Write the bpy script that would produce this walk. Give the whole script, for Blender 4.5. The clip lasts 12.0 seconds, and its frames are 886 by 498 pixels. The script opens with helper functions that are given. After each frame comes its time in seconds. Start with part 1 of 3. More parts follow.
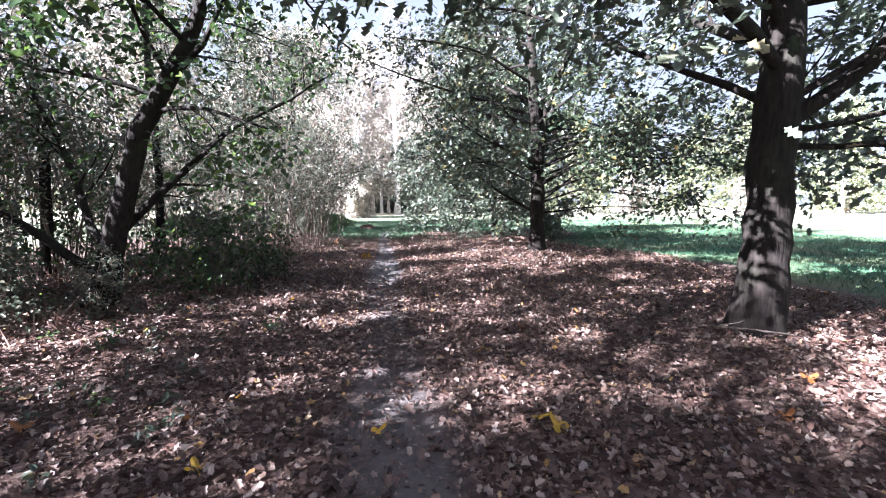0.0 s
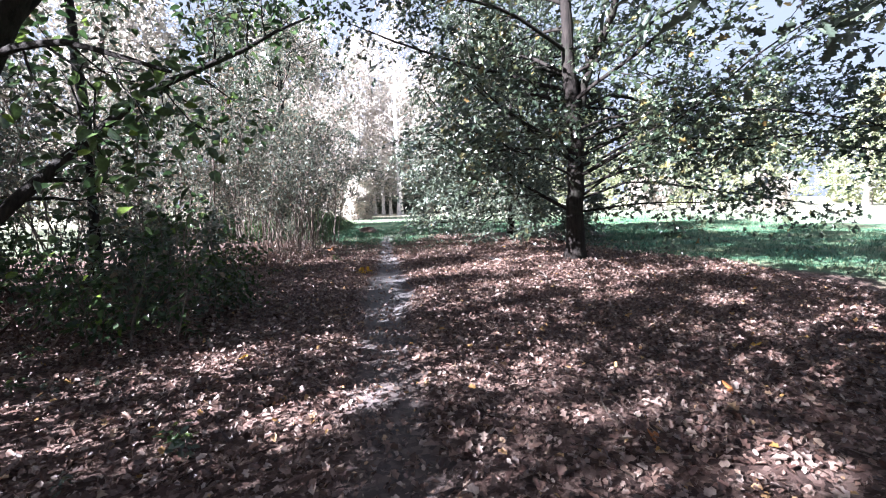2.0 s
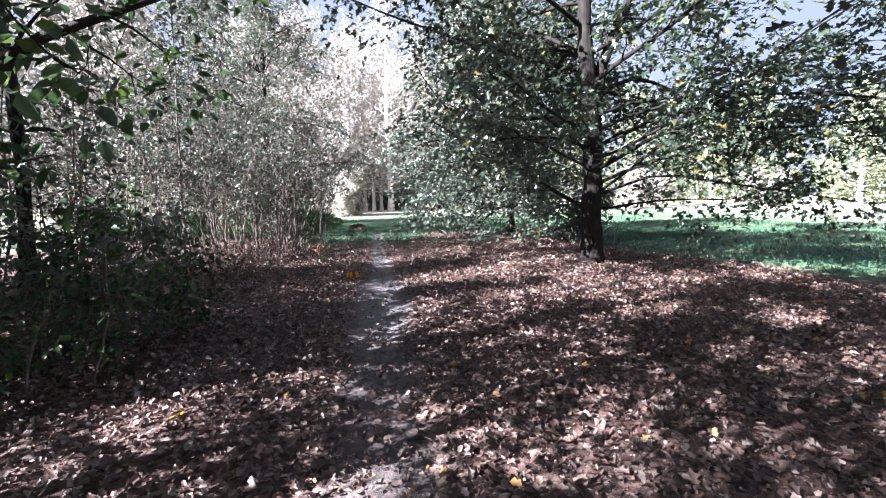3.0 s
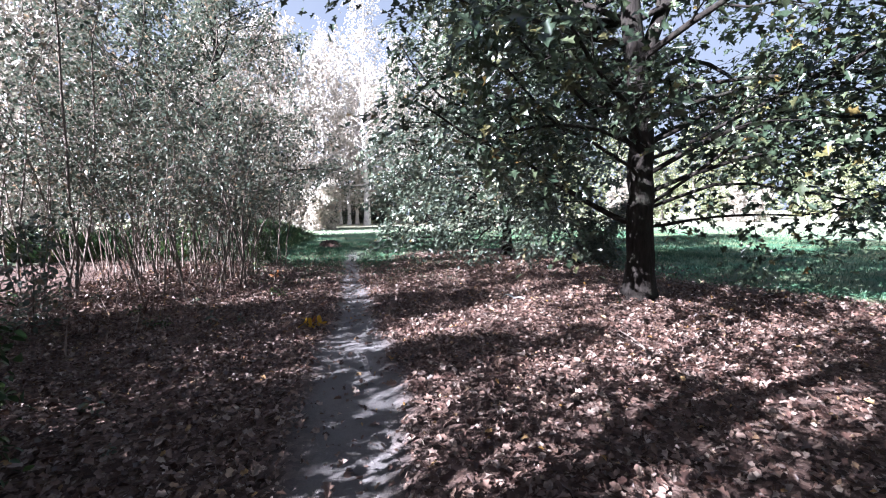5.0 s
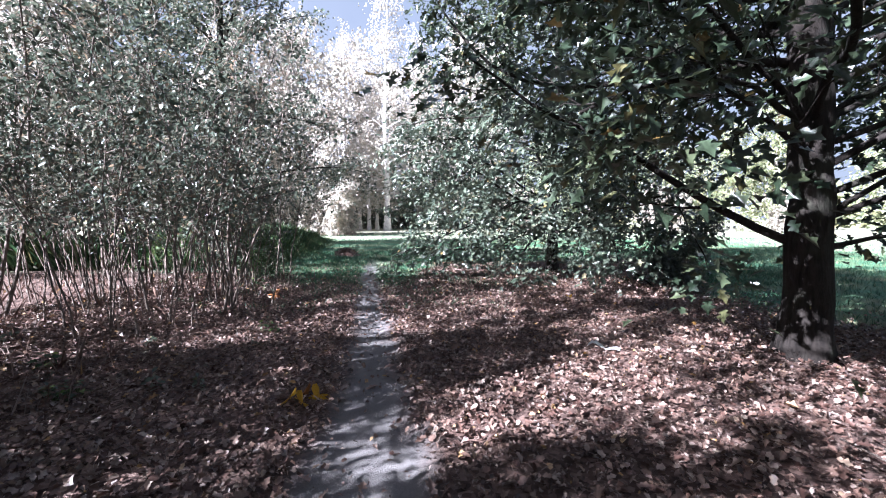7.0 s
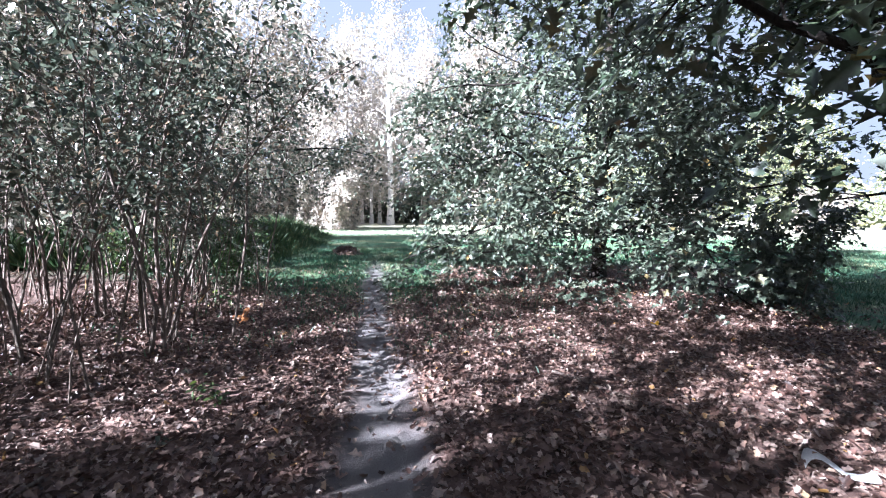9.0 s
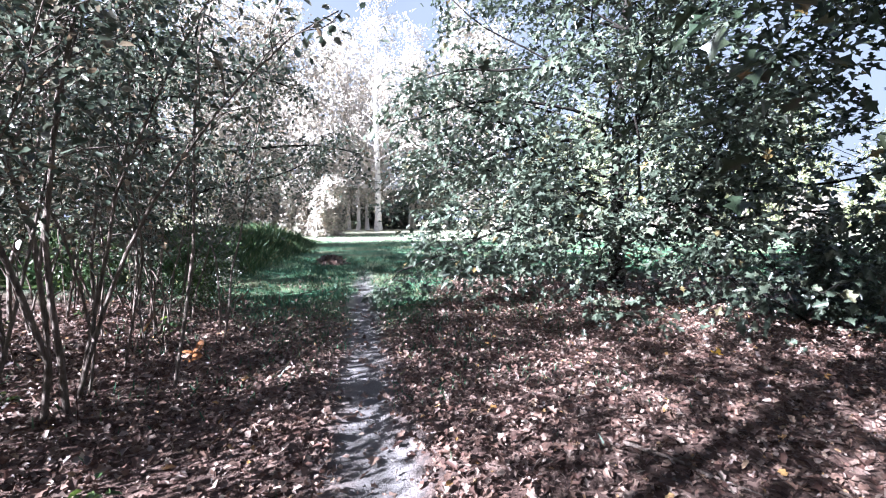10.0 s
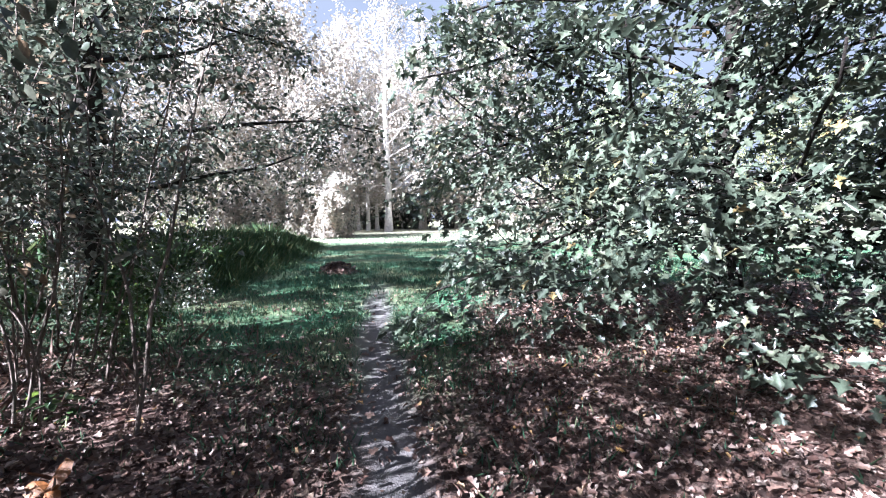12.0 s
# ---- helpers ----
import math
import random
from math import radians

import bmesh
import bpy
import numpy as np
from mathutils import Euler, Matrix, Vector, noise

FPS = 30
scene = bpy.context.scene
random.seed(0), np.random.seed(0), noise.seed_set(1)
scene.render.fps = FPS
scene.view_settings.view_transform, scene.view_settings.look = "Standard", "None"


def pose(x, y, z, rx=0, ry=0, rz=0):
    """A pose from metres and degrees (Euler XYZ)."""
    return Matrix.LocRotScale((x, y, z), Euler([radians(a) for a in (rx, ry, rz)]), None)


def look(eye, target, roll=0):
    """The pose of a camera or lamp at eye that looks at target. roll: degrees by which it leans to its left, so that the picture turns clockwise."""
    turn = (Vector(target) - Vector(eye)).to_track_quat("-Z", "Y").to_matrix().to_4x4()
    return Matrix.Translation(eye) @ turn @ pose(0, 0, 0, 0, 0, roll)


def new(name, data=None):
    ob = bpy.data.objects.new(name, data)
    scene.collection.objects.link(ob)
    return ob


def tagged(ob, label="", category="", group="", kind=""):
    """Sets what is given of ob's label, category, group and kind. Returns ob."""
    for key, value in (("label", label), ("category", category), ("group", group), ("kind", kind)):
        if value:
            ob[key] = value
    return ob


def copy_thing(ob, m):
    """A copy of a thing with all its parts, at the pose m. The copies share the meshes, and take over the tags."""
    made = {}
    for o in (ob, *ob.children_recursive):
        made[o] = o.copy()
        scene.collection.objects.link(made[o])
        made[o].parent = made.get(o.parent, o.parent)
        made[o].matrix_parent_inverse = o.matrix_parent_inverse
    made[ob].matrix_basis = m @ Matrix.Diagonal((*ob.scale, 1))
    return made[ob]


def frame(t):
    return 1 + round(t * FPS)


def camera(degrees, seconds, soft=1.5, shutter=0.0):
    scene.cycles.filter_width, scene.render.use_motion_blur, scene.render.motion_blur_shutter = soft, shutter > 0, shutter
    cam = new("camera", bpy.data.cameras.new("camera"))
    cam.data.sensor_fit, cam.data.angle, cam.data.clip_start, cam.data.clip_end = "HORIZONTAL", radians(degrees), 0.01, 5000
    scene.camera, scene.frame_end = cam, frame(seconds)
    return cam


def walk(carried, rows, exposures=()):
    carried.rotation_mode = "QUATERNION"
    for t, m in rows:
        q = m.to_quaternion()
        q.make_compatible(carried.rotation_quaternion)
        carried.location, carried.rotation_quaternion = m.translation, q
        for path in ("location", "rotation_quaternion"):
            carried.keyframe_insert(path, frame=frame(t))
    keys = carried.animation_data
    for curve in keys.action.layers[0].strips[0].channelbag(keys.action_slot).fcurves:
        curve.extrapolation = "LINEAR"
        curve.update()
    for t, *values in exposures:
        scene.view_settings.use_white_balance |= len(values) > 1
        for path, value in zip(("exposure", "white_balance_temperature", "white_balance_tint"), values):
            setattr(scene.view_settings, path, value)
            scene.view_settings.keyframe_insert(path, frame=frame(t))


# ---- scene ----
cam = camera(90.1, 12.0, soft=1.1)
METRES, EYE, TILT, LEAN, TURN = 15.0, 1.5, 0.0, 0.0, 0.0
ROWS = [
    (0.0, 0.0, 0.0, 0.0, -0.03, -5.63, 0.29),
    (0.5, -0.0063, 0.0397, 0.0008, 0.39, -5.48, 0.22),
    (1.0, -0.0109, 0.0813, 0.0006, 0.25, -5.4, 0.87),
    (1.5, -0.0163, 0.1236, 0.0016, 1.08, -5.21, 1.17),
    (2.0, -0.0214, 0.1647, 0.001, 0.22, -5.72, 1.38),
    (2.5, -0.0277, 0.2069, 0.0013, 0.09, -5.93, 1.12),
    (3.0, -0.0341, 0.2473, 0.0005, -0.97, -6.19, 1.12),
    (3.5, -0.0409, 0.2894, 0.0002, -2.37, -5.42, 0.34),
    (5.5, -0.0576, 0.4582, 0.0023, -4.2, -4.48, 0.93),
    (6.0, -0.0629, 0.497, 0.0033, -3.97, -4.69, 1.2),
    (6.5, -0.0665, 0.5349, 0.0037, -2.18, -3.89, 0.21),
    (7.0, -0.0725, 0.57, 0.0044, -1.53, -3.74, 0.05),
    (9.0, -0.0992, 0.7369, 0.004, -1.27, -4.44, -0.61),
    (9.5, -0.1054, 0.7812, 0.0029, -2.04, -4.04, -0.79),
    (10.0, -0.1122, 0.8231, 0.0035, -2.92, -3.76, -0.08),
    (10.5, -0.1171, 0.8667, 0.0024, -4.11, -4.14, -0.19),
    (11.0, -0.1246, 0.9077, 0.0034, -4.54, -4.13, -0.18),
    (11.5, -0.1314, 0.9499, 0.0028, -3.24, -4.38, 0.14),
    (12.0, -0.1384, 0.9896, 0.0029, -1.74, -3.82, 0.42),
]
walk(cam, [(t, pose(0, 0, EYE, TILT, LEAN, TURN) @ pose(METRES * x, METRES * y, METRES * z, 90 + pitch, roll, yaw)) for t, x, y, z, yaw, pitch, roll in ROWS], [(0.0, 3.72, 5450, 18), (3.0, 3.36, 5400, 17), (7.0, 3.17, 5270, 16.5), (9.5, 3.42, 5250, 15.5), (12.0, 3.22, 5300, 16)])

SUN_AZ, SUN_EL = 57.0, 32.0          # the way the shadows fall (degrees from ahead to the right), and the sun's height

# ---- light ----
world = bpy.data.worlds.new("sky")
scene.world = world
world.use_nodes = True
wn = world.node_tree.nodes
sky = wn.new("ShaderNodeTexSky")
sky.sky_type = "NISHITA"
sky.sun_disc = False
sky.sun_elevation = radians(SUN_EL)
sky.sun_rotation = radians(SUN_AZ + 180)
sky.dust_density = 6.0
haze = wn.new("ShaderNodeMix")          # thin white cloud over the whole sky
haze.data_type = "RGBA"
veil = wn.new("ShaderNodeTexNoise")
veil.inputs["Scale"].default_value, veil.inputs["Detail"].default_value = 2.5, 6.0
spread = wn.new("ShaderNodeMapRange")
for nm, v in (("From Min", 0.3), ("From Max", 0.7), ("To Min", 0.6), ("To Max", 0.9)):
    spread.inputs[nm].default_value = v
haze.inputs[7].default_value = (5.0, 5.25, 5.75, 1)
wl = world.node_tree.links
wl.new(veil.outputs["Fac"], spread.inputs["Value"])
overhead = wn.new("ShaderNodeSeparateXYZ")      # the veil is thickest towards the horizon
wl.new(wn.new("ShaderNodeTexCoord").outputs["Generated"], overhead.inputs["Vector"])
thin = wn.new("ShaderNodeMapRange")
for nm, v in (("From Min", 0.36), ("From Max", 1.0), ("To Min", 1.1), ("To Max", 0.08)):
    thin.inputs[nm].default_value = v
wl.new(overhead.outputs["Z"], thin.inputs["Value"])
layer = wn.new("ShaderNodeMath")
layer.operation = "MULTIPLY"
wl.new(spread.outputs["Result"], layer.inputs[0])
wl.new(thin.outputs["Result"], layer.inputs[1])
wl.new(layer.outputs["Value"], haze.inputs[0])
wl.new(sky.outputs["Color"], haze.inputs[6])
wl.new(haze.outputs[2], wn["Background"].inputs["Color"])
wn["Background"].inputs["Strength"].default_value = 0.016
sun_data = bpy.data.lights.new("sun", "SUN")
sun_data.energy = 5.0
sun_data.angle = radians(0.5)
sun_data.color = (1.0, 0.95, 0.87)
sun = new("sun", sun_data)
sa, se = radians(SUN_AZ), radians(SUN_EL)
sun_way = Vector((math.sin(sa) * math.cos(se), math.cos(sa) * math.cos(se), -math.sin(se)))
sun.matrix_world = look(-60 * sun_way, (0, 0, 0))


# ---- materials ----
def material(name):
    m = bpy.data.materials.new(name)
    m.use_nodes = True
    nt = m.node_tree
    return m, nt, nt.nodes, nt.nodes["Principled BSDF"]


def ramp_node(nt, stops, source):
    r = nt.nodes.new("ShaderNodeValToRGB")
    el = r.color_ramp.elements
    while len(el) < len(stops):
        el.new(0.5)
    for e, (p, c) in zip(el, stops):
        e.position, e.color = p, (*c, 1)
    nt.links.new(source, r.inputs["Fac"])
    return r.outputs["Color"]


def noise_node(nt, scale, detail=4.0, rough=0.55, coords=None):
    n = nt.nodes.new("ShaderNodeTexNoise")
    n.inputs["Scale"].default_value, n.inputs["Detail"].default_value, n.inputs["Roughness"].default_value = scale, detail, rough
    if coords:
        nt.links.new(coords, n.inputs["Vector"])
    return n.outputs["Fac"]


def mix_node(nt, fac, a, b, mode="MIX"):
    m = nt.nodes.new("ShaderNodeMix")
    m.data_type, m.blend_type = "RGBA", mode
    for socket, value in ((m.inputs[0], fac), (m.inputs[6], a), (m.inputs[7], b)):
        if hasattr(value, "links"):
            nt.links.new(value, socket)
        else:
            socket.default_value = value if isinstance(value, float) else (*value, 1)
    return m.outputs[2]


def bump_node(nt, height, strength, distance, bsdf):
    b = nt.nodes.new("ShaderNodeBump")
    b.inputs["Strength"].default_value, b.inputs["Distance"].default_value = strength, distance
    nt.links.new(height, b.inputs["Height"])
    nt.links.new(b.outputs["Normal"], bsdf.inputs["Normal"])


def leaf_material(name, stops, rough=0.42, through_light=0.35, blotch=40.0, gloss=0.5):
    """Leaves: each one its own tone, blotched, with some light let through."""
    m, nt, n, bsdf = material(name)
    geo = n.new("ShaderNodeNewGeometry")
    tone = ramp_node(nt, stops, geo.outputs["Random Per Island"])
    tc = n.new("ShaderNodeTexCoord")
    spots = ramp_node(nt, [(0.3, (0.55, 0.52, 0.5)), (0.7, (1.15, 1.15, 1.1))], noise_node(nt, blotch, 3.0, 0.6, tc.outputs["Object"]))
    col = mix_node(nt, 1.0, tone, spots, "MULTIPLY")
    nt.links.new(col, bsdf.inputs["Base Color"])
    bsdf.inputs["Roughness"].default_value = rough
    bsdf.inputs["Specular IOR Level"].default_value = gloss
    tr = n.new("ShaderNodeBsdfTranslucent")
    nt.links.new(col, tr.inputs["Color"])
    mx = n.new("ShaderNodeMixShader")
    mx.inputs["Fac"].default_value = through_light
    nt.links.new(bsdf.outputs["BSDF"], mx.inputs[1])
    nt.links.new(tr.outputs["BSDF"], mx.inputs[2])
    nt.links.new(mx.outputs["Shader"], n["Material Output"].inputs["Surface"])
    return m


def bark_material(name, dark, light, scale=1.0):
    m, nt, n, bsdf = material(name)
    tc = n.new("ShaderNodeTexCoord")
    mp = n.new("ShaderNodeMapping")
    mp.inputs["Scale"].default_value = (26 * scale, 26 * scale, 4.5 * scale)
    nt.links.new(tc.outputs["Object"], mp.inputs["Vector"])
    ridges = noise_node(nt, 1.0, 6.0, 0.65, mp.outputs["Vector"])
    col = ramp_node(nt, [(0.3, dark), (0.65, light)], ridges)
    moss = ramp_node(nt, [(0.52, (0, 0, 0)), (0.7, (0.5, 0.5, 0.5))], noise_node(nt, 3.0, 3.0, 0.6, tc.outputs["Object"]))
    col = mix_node(nt, moss, col, (0.04, 0.045, 0.03))
    nt.links.new(col, bsdf.inputs["Base Color"])
    bsdf.inputs["Roughness"].default_value = 0.9
    bsdf.inputs["Specular IOR Level"].default_value = 0.2
    bump_node(nt, ridges, 0.9, 0.03, bsdf)
    return m


# oak greens raised paler, to carry the sun on the young oak's leaves
GREENS = [(0.0, (0.046, 0.062, 0.046)), (0.45, (0.082, 0.104, 0.077)), (0.8, (0.122, 0.146, 0.108)), (0.98, (0.155, 0.168, 0.118)), (1.0, (0.26, 0.19, 0.08))]
M_OAK = leaf_material("oak_leaves", GREENS, 0.3, 0.22, gloss=0.6)
# turning greens taken darker, with the shade on the forked oak's crown painted in
M_OAK_TURNING_SHADE = leaf_material("turning_oak_leaves_shade_dark", [(0.0, (0.026, 0.042, 0.026)), (0.5, (0.047, 0.066, 0.040)), (0.9, (0.078, 0.094, 0.050)), (0.985, (0.15, 0.13, 0.05)), (1.0, (0.25, 0.15, 0.05))], 0.3, 0.22, gloss=0.6)
M_THICKET = leaf_material("shrub_leaves", [(0.0, (0.058, 0.080, 0.060)), (0.6, (0.108, 0.126, 0.096)), (0.9, (0.20, 0.19, 0.15)), (1.0, (0.30, 0.21, 0.14))], 0.3, 0.33)
M_BRIGHT = leaf_material("bright_green_leaves", [(0.0, (0.03, 0.058, 0.024)), (0.6, (0.050, 0.088, 0.032)), (0.95, (0.085, 0.13, 0.04)), (1.0, (0.18, 0.26, 0.04))], 0.33, 0.3)
# autumn tone raised towards white: haze and sun glare are in the colour
M_PALE = leaf_material("autumn_leaves_glare_pale", [(0.0, (0.38, 0.36, 0.32)), (0.5, (0.48, 0.45, 0.41)), (0.85, (0.56, 0.51, 0.47)), (1.0, (0.48, 0.38, 0.32))], 0.5, 0.5)
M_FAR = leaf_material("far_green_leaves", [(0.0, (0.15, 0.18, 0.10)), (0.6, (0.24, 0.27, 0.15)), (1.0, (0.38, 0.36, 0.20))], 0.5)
M_LITTER = leaf_material("fallen_brown_leaves", [(0.0, (0.042, 0.022, 0.018)), (0.25, (0.105, 0.056, 0.046)), (0.5, (0.175, 0.108, 0.088)), (0.7, (0.25, 0.165, 0.135)), (0.85, (0.30, 0.235, 0.21)), (0.96, (0.39, 0.30, 0.265)), (1.0, (0.40, 0.23, 0.07))], 0.45, 0.12, 30.0, 0.5)
M_YELLOW = leaf_material("yellow_maple_leaf", [(0.0, (0.55, 0.30, 0.025)), (1.0, (0.66, 0.42, 0.04))], 0.5, 0.25)
M_ORANGE = leaf_material("orange_brown_leaf", [(0.0, (0.28, 0.095, 0.028)), (1.0, (0.38, 0.16, 0.05))], 0.5, 0.2)
M_GRASS = leaf_material("grass_blades", [(0.0, (0.034, 0.092, 0.052)), (0.6, (0.058, 0.142, 0.080)), (0.9, (0.12, 0.19, 0.105)), (1.0, (0.30, 0.30, 0.16))], 0.45, 0.3, 3.0)
M_TALLGRASS = leaf_material("tall_grass_blades", [(0.0, (0.035, 0.075, 0.032)), (0.6, (0.06, 0.115, 0.045)), (0.9, (0.12, 0.15, 0.06)), (1.0, (0.26, 0.23, 0.11))], 0.5, 0.3, 3.0)
# far darker than oak bark is: the trunks' shade is put into this colour
M_BARK = bark_material("oak_bark_shade_dark", (0.007, 0.0055, 0.005), (0.028, 0.022, 0.019))
M_TWIG = bark_material("grey_shrub_bark", (0.07, 0.054, 0.047), (0.22, 0.175, 0.15), 2.0)
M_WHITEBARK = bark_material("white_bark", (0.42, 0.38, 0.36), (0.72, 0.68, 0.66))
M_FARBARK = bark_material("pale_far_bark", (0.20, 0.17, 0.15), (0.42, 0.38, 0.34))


def ground_material():
    m, nt, n, bsdf = material("woodland_ground")
    tc = n.new("ShaderNodeTexCoord")
    ob = tc.outputs["Object"]

    def mask(name):
        a = n.new("ShaderNodeAttribute")
        a.attribute_name = name
        return a.outputs["Fac"]

    cells = n.new("ShaderNodeTexVoronoi")
    cells.inputs["Scale"].default_value = 27.0
    cells.inputs["Randomness"].default_value = 1.0
    warp = n.new("ShaderNodeTexNoise")
    warp.inputs["Scale"].default_value, warp.inputs["Detail"].default_value = 14.0, 4.0
    nt.links.new(ob, warp.inputs["Vector"])
    nt.links.new(mix_node(nt, 0.06, ob, warp.outputs["Color"]), cells.inputs["Vector"])
    bw = n.new("ShaderNodeRGBToBW")
    nt.links.new(cells.outputs["Color"], bw.inputs["Color"])
    litter = ramp_node(nt, [(0.12, (0.026, 0.014, 0.011)), (0.4, (0.080, 0.046, 0.038)), (0.62, (0.135, 0.084, 0.068)), (0.88, (0.23, 0.16, 0.135))], bw.outputs["Val"])
    grit = noise_node(nt, 60.0, 5.0, 0.7, ob)
    soil_n = noise_node(nt, 2.2, 5.0, 0.6, ob)
    litter = mix_node(nt, ramp_node(nt, [(0.45, (0, 0, 0)), (0.6, (0.45, 0.45, 0.45))], soil_n), litter, (0.070, 0.046, 0.039))
    soil = ramp_node(nt, [(0.25, (0.10, 0.09, 0.09)), (0.6, (0.18, 0.165, 0.165)), (0.85, (0.25, 0.23, 0.225))], grit)
    soil = mix_node(nt, 0.45, soil, ramp_node(nt, [(0.3, (0.12, 0.108, 0.105)), (0.7, (0.22, 0.20, 0.195))], soil_n))
    turf = ramp_node(nt, [(0.25, (0.032, 0.090, 0.047)), (0.55, (0.056, 0.145, 0.075)), (0.8, (0.115, 0.19, 0.10))], noise_node(nt, 9.0, 6.0, 0.7, ob))
    dry = ramp_node(nt, [(0.42, (0, 0, 0)), (0.62, (0.75, 0.75, 0.75))], noise_node(nt, 0.5, 4.0, 0.6, ob))
    turf = mix_node(nt, dry, turf, (0.17, 0.16, 0.085))
    # open meadow dry and near white, with the sun's glare put into the colour
    turf = mix_node(nt, mask("sunlit_pale"), turf, (0.40, 0.38, 0.28))
    col = mix_node(nt, mask("grass"), litter, turf)
    col = mix_node(nt, mask("path"), col, soil)
    nt.links.new(col, bsdf.inputs["Base Color"])
    bsdf.inputs["Roughness"].default_value = 0.85
    bsdf.inputs["Specular IOR Level"].default_value = 0.25
    relief = n.new("ShaderNodeMath")
    relief.operation = "ADD"
    nt.links.new(grit, relief.inputs[0])
    nt.links.new(bw.outputs["Val"], relief.inputs[1])
    bump_node(nt, relief.outputs["Value"], 0.7, 0.03, bsdf)
    return m


M_GROUND = ground_material()


# ---- mesh helpers ----
rng = np.random.default_rng(7)


def empty(name, at=(0, 0, 0), turn=0.0):
    ob = new(name)
    ob.matrix_basis = pose(*at, 0, 0, turn)
    return ob


def part(name, mesh, mat, parent=None, label=""):
    """Links a mesh as one object under a thing or a part."""
    ob = new(name, mesh)
    if mat and not mesh.materials:
        mesh.materials.append(mat)
    ob.parent = parent
    if label:
        ob["label"] = label
    return ob


def mesh_of(name, verts, faces, smooth=True):
    me = bpy.data.meshes.new(name)
    me.from_pydata([tuple(v) for v in verts], [], faces)
    if smooth:
        me.polygons.foreach_set("use_smooth", [True] * len(me.polygons))
    me.update()
    return me


def unit(v):
    return v / np.maximum(np.linalg.norm(v, axis=-1, keepdims=True), 1e-9)


# leaf outlines: half of the outline from stalk to tip (length, half width); folded along the rib
OAK = [(0, 0), (0.10, 0.04), (0.26, 0.24), (0.37, 0.12), (0.55, 0.36), (0.66, 0.17), (0.82, 0.24), (1, 0)]
LOBED = [(0, 0), (0.22, 0.27), (0.36, 0.12), (0.58, 0.40), (0.70, 0.15), (1, 0)]
BROAD = [(0, 0), (0.2, 0.32), (0.45, 0.24), (0.68, 0.38), (1, 0)]
PLAIN = [(0, 0), (0.32, 0.29), (0.72, 0.22), (1, 0)]
DIAMOND = [(0, 0), (0.5, 0.32), (1, 0)]
BLADE = [(0, 0), (0.25, 0.03), (1, 0)]


def leaves(name, pts, normals, sizes, outline, fold=0.35, droop=0.25, tips=None):
    """One mesh of many leaves, each two folded halves."""
    n = len(pts)
    half = np.array(outline)
    k = len(half)
    xs = np.concatenate([half[:, 0], half[1:-1, 0]])
    ys = np.concatenate([half[:, 1], -half[1:-1, 1]])
    nrm = unit(normals)
    t = tips if tips is not None else rng.normal(size=(n, 3))
    t = unit(t - (t * nrm).sum(1, keepdims=True) * nrm)
    b = np.cross(nrm, t)
    curl = fold * rng.uniform(0.3, 1.6, (n, 1))
    bend = droop * rng.uniform(-0.4, 1.6, (n, 1))
    zs = curl * np.abs(ys)[None] - bend * (xs ** 2)[None]
    s = np.asarray(sizes).reshape(-1, 1, 1)
    v = pts[:, None, :] + s * (xs[None, :, None] * t[:, None, :] + ys[None, :, None] * b[:, None, :] + zs[:, :, None] * nrm[:, None, :])
    m = len(xs)
    right = list(range(k))
    left = [0] + list(range(k, 2 * k - 2)) + [k - 1]
    loop = np.array(right[::-1] + left)
    loops = (loop[None, :] + (np.arange(n) * m)[:, None]).ravel()
    me = bpy.data.meshes.new(name)
    me.vertices.add(n * m)
    me.vertices.foreach_set("co", v.astype(np.float32).ravel())
    me.loops.add(len(loops))
    me.loops.foreach_set("vertex_index", loops.astype(np.int32))
    me.polygons.add(2 * n)
    me.polygons.foreach_set("loop_start", (np.arange(2 * n) * k).astype(np.int32))
    me.update(calc_edges=True)
    me.validate()
    return me


class Wood:
    """Gathers tapered tubes into one mesh."""

    def __init__(self):
        self.v, self.f = [], []

    def tube(self, pts, radii, sides=8, rough=0.0, flare=0.0):
        pts = np.asarray(pts, float)
        way = unit(np.gradient(pts, axis=0))
        ref = np.array([1.0, 0.13, 0.0])
        base = len(self.v)
        ang = np.arange(sides) / sides * 2 * np.pi
        lobes = rng.uniform(0, 6.28, 2)
        for i, (p, d, r) in enumerate(zip(pts, way, radii)):
            u = unit(ref - d * (ref @ d))
            w = np.cross(d, u)
            rr = r * (1 + rough * (rng.normal(size=sides) * 0.4 + 0.5 * np.sin(3 * ang + lobes[0]) + 0.35 * np.sin(5 * ang + lobes[1] + 0.4 * i)))
            if flare and i < 4:
                rr = rr * (1 + flare * (1 - i / 4) ** 2 * (0.6 + 0.6 * np.sin(5 * ang + lobes[0])))
            self.v.extend(p + rr[:, None] * (np.cos(ang)[:, None] * u + np.sin(ang)[:, None] * w))
            if i:
                a, b = base + (i - 1) * sides, base + i * sides
                self.f.extend((a + j, a + (j + 1) % sides, b + (j + 1) % sides, b + j) for j in range(sides))
        self.f.append(tuple(base + (len(pts) - 1) * sides + j for j in range(sides)))

    def mesh(self, name):
        return mesh_of(name, self.v, self.f)


def wander(start, way, length, steps, wild, lift=0.0):
    """A crooked line."""
    pts, d = [np.array(start, float)], unit(np.array(way, float))
    for i in range(steps):
        d = unit(d + rng.normal(size=3) * wild + np.array([0, 0, lift]))
        pts.append(pts[-1] + d * length / steps)
    return np.array(pts)


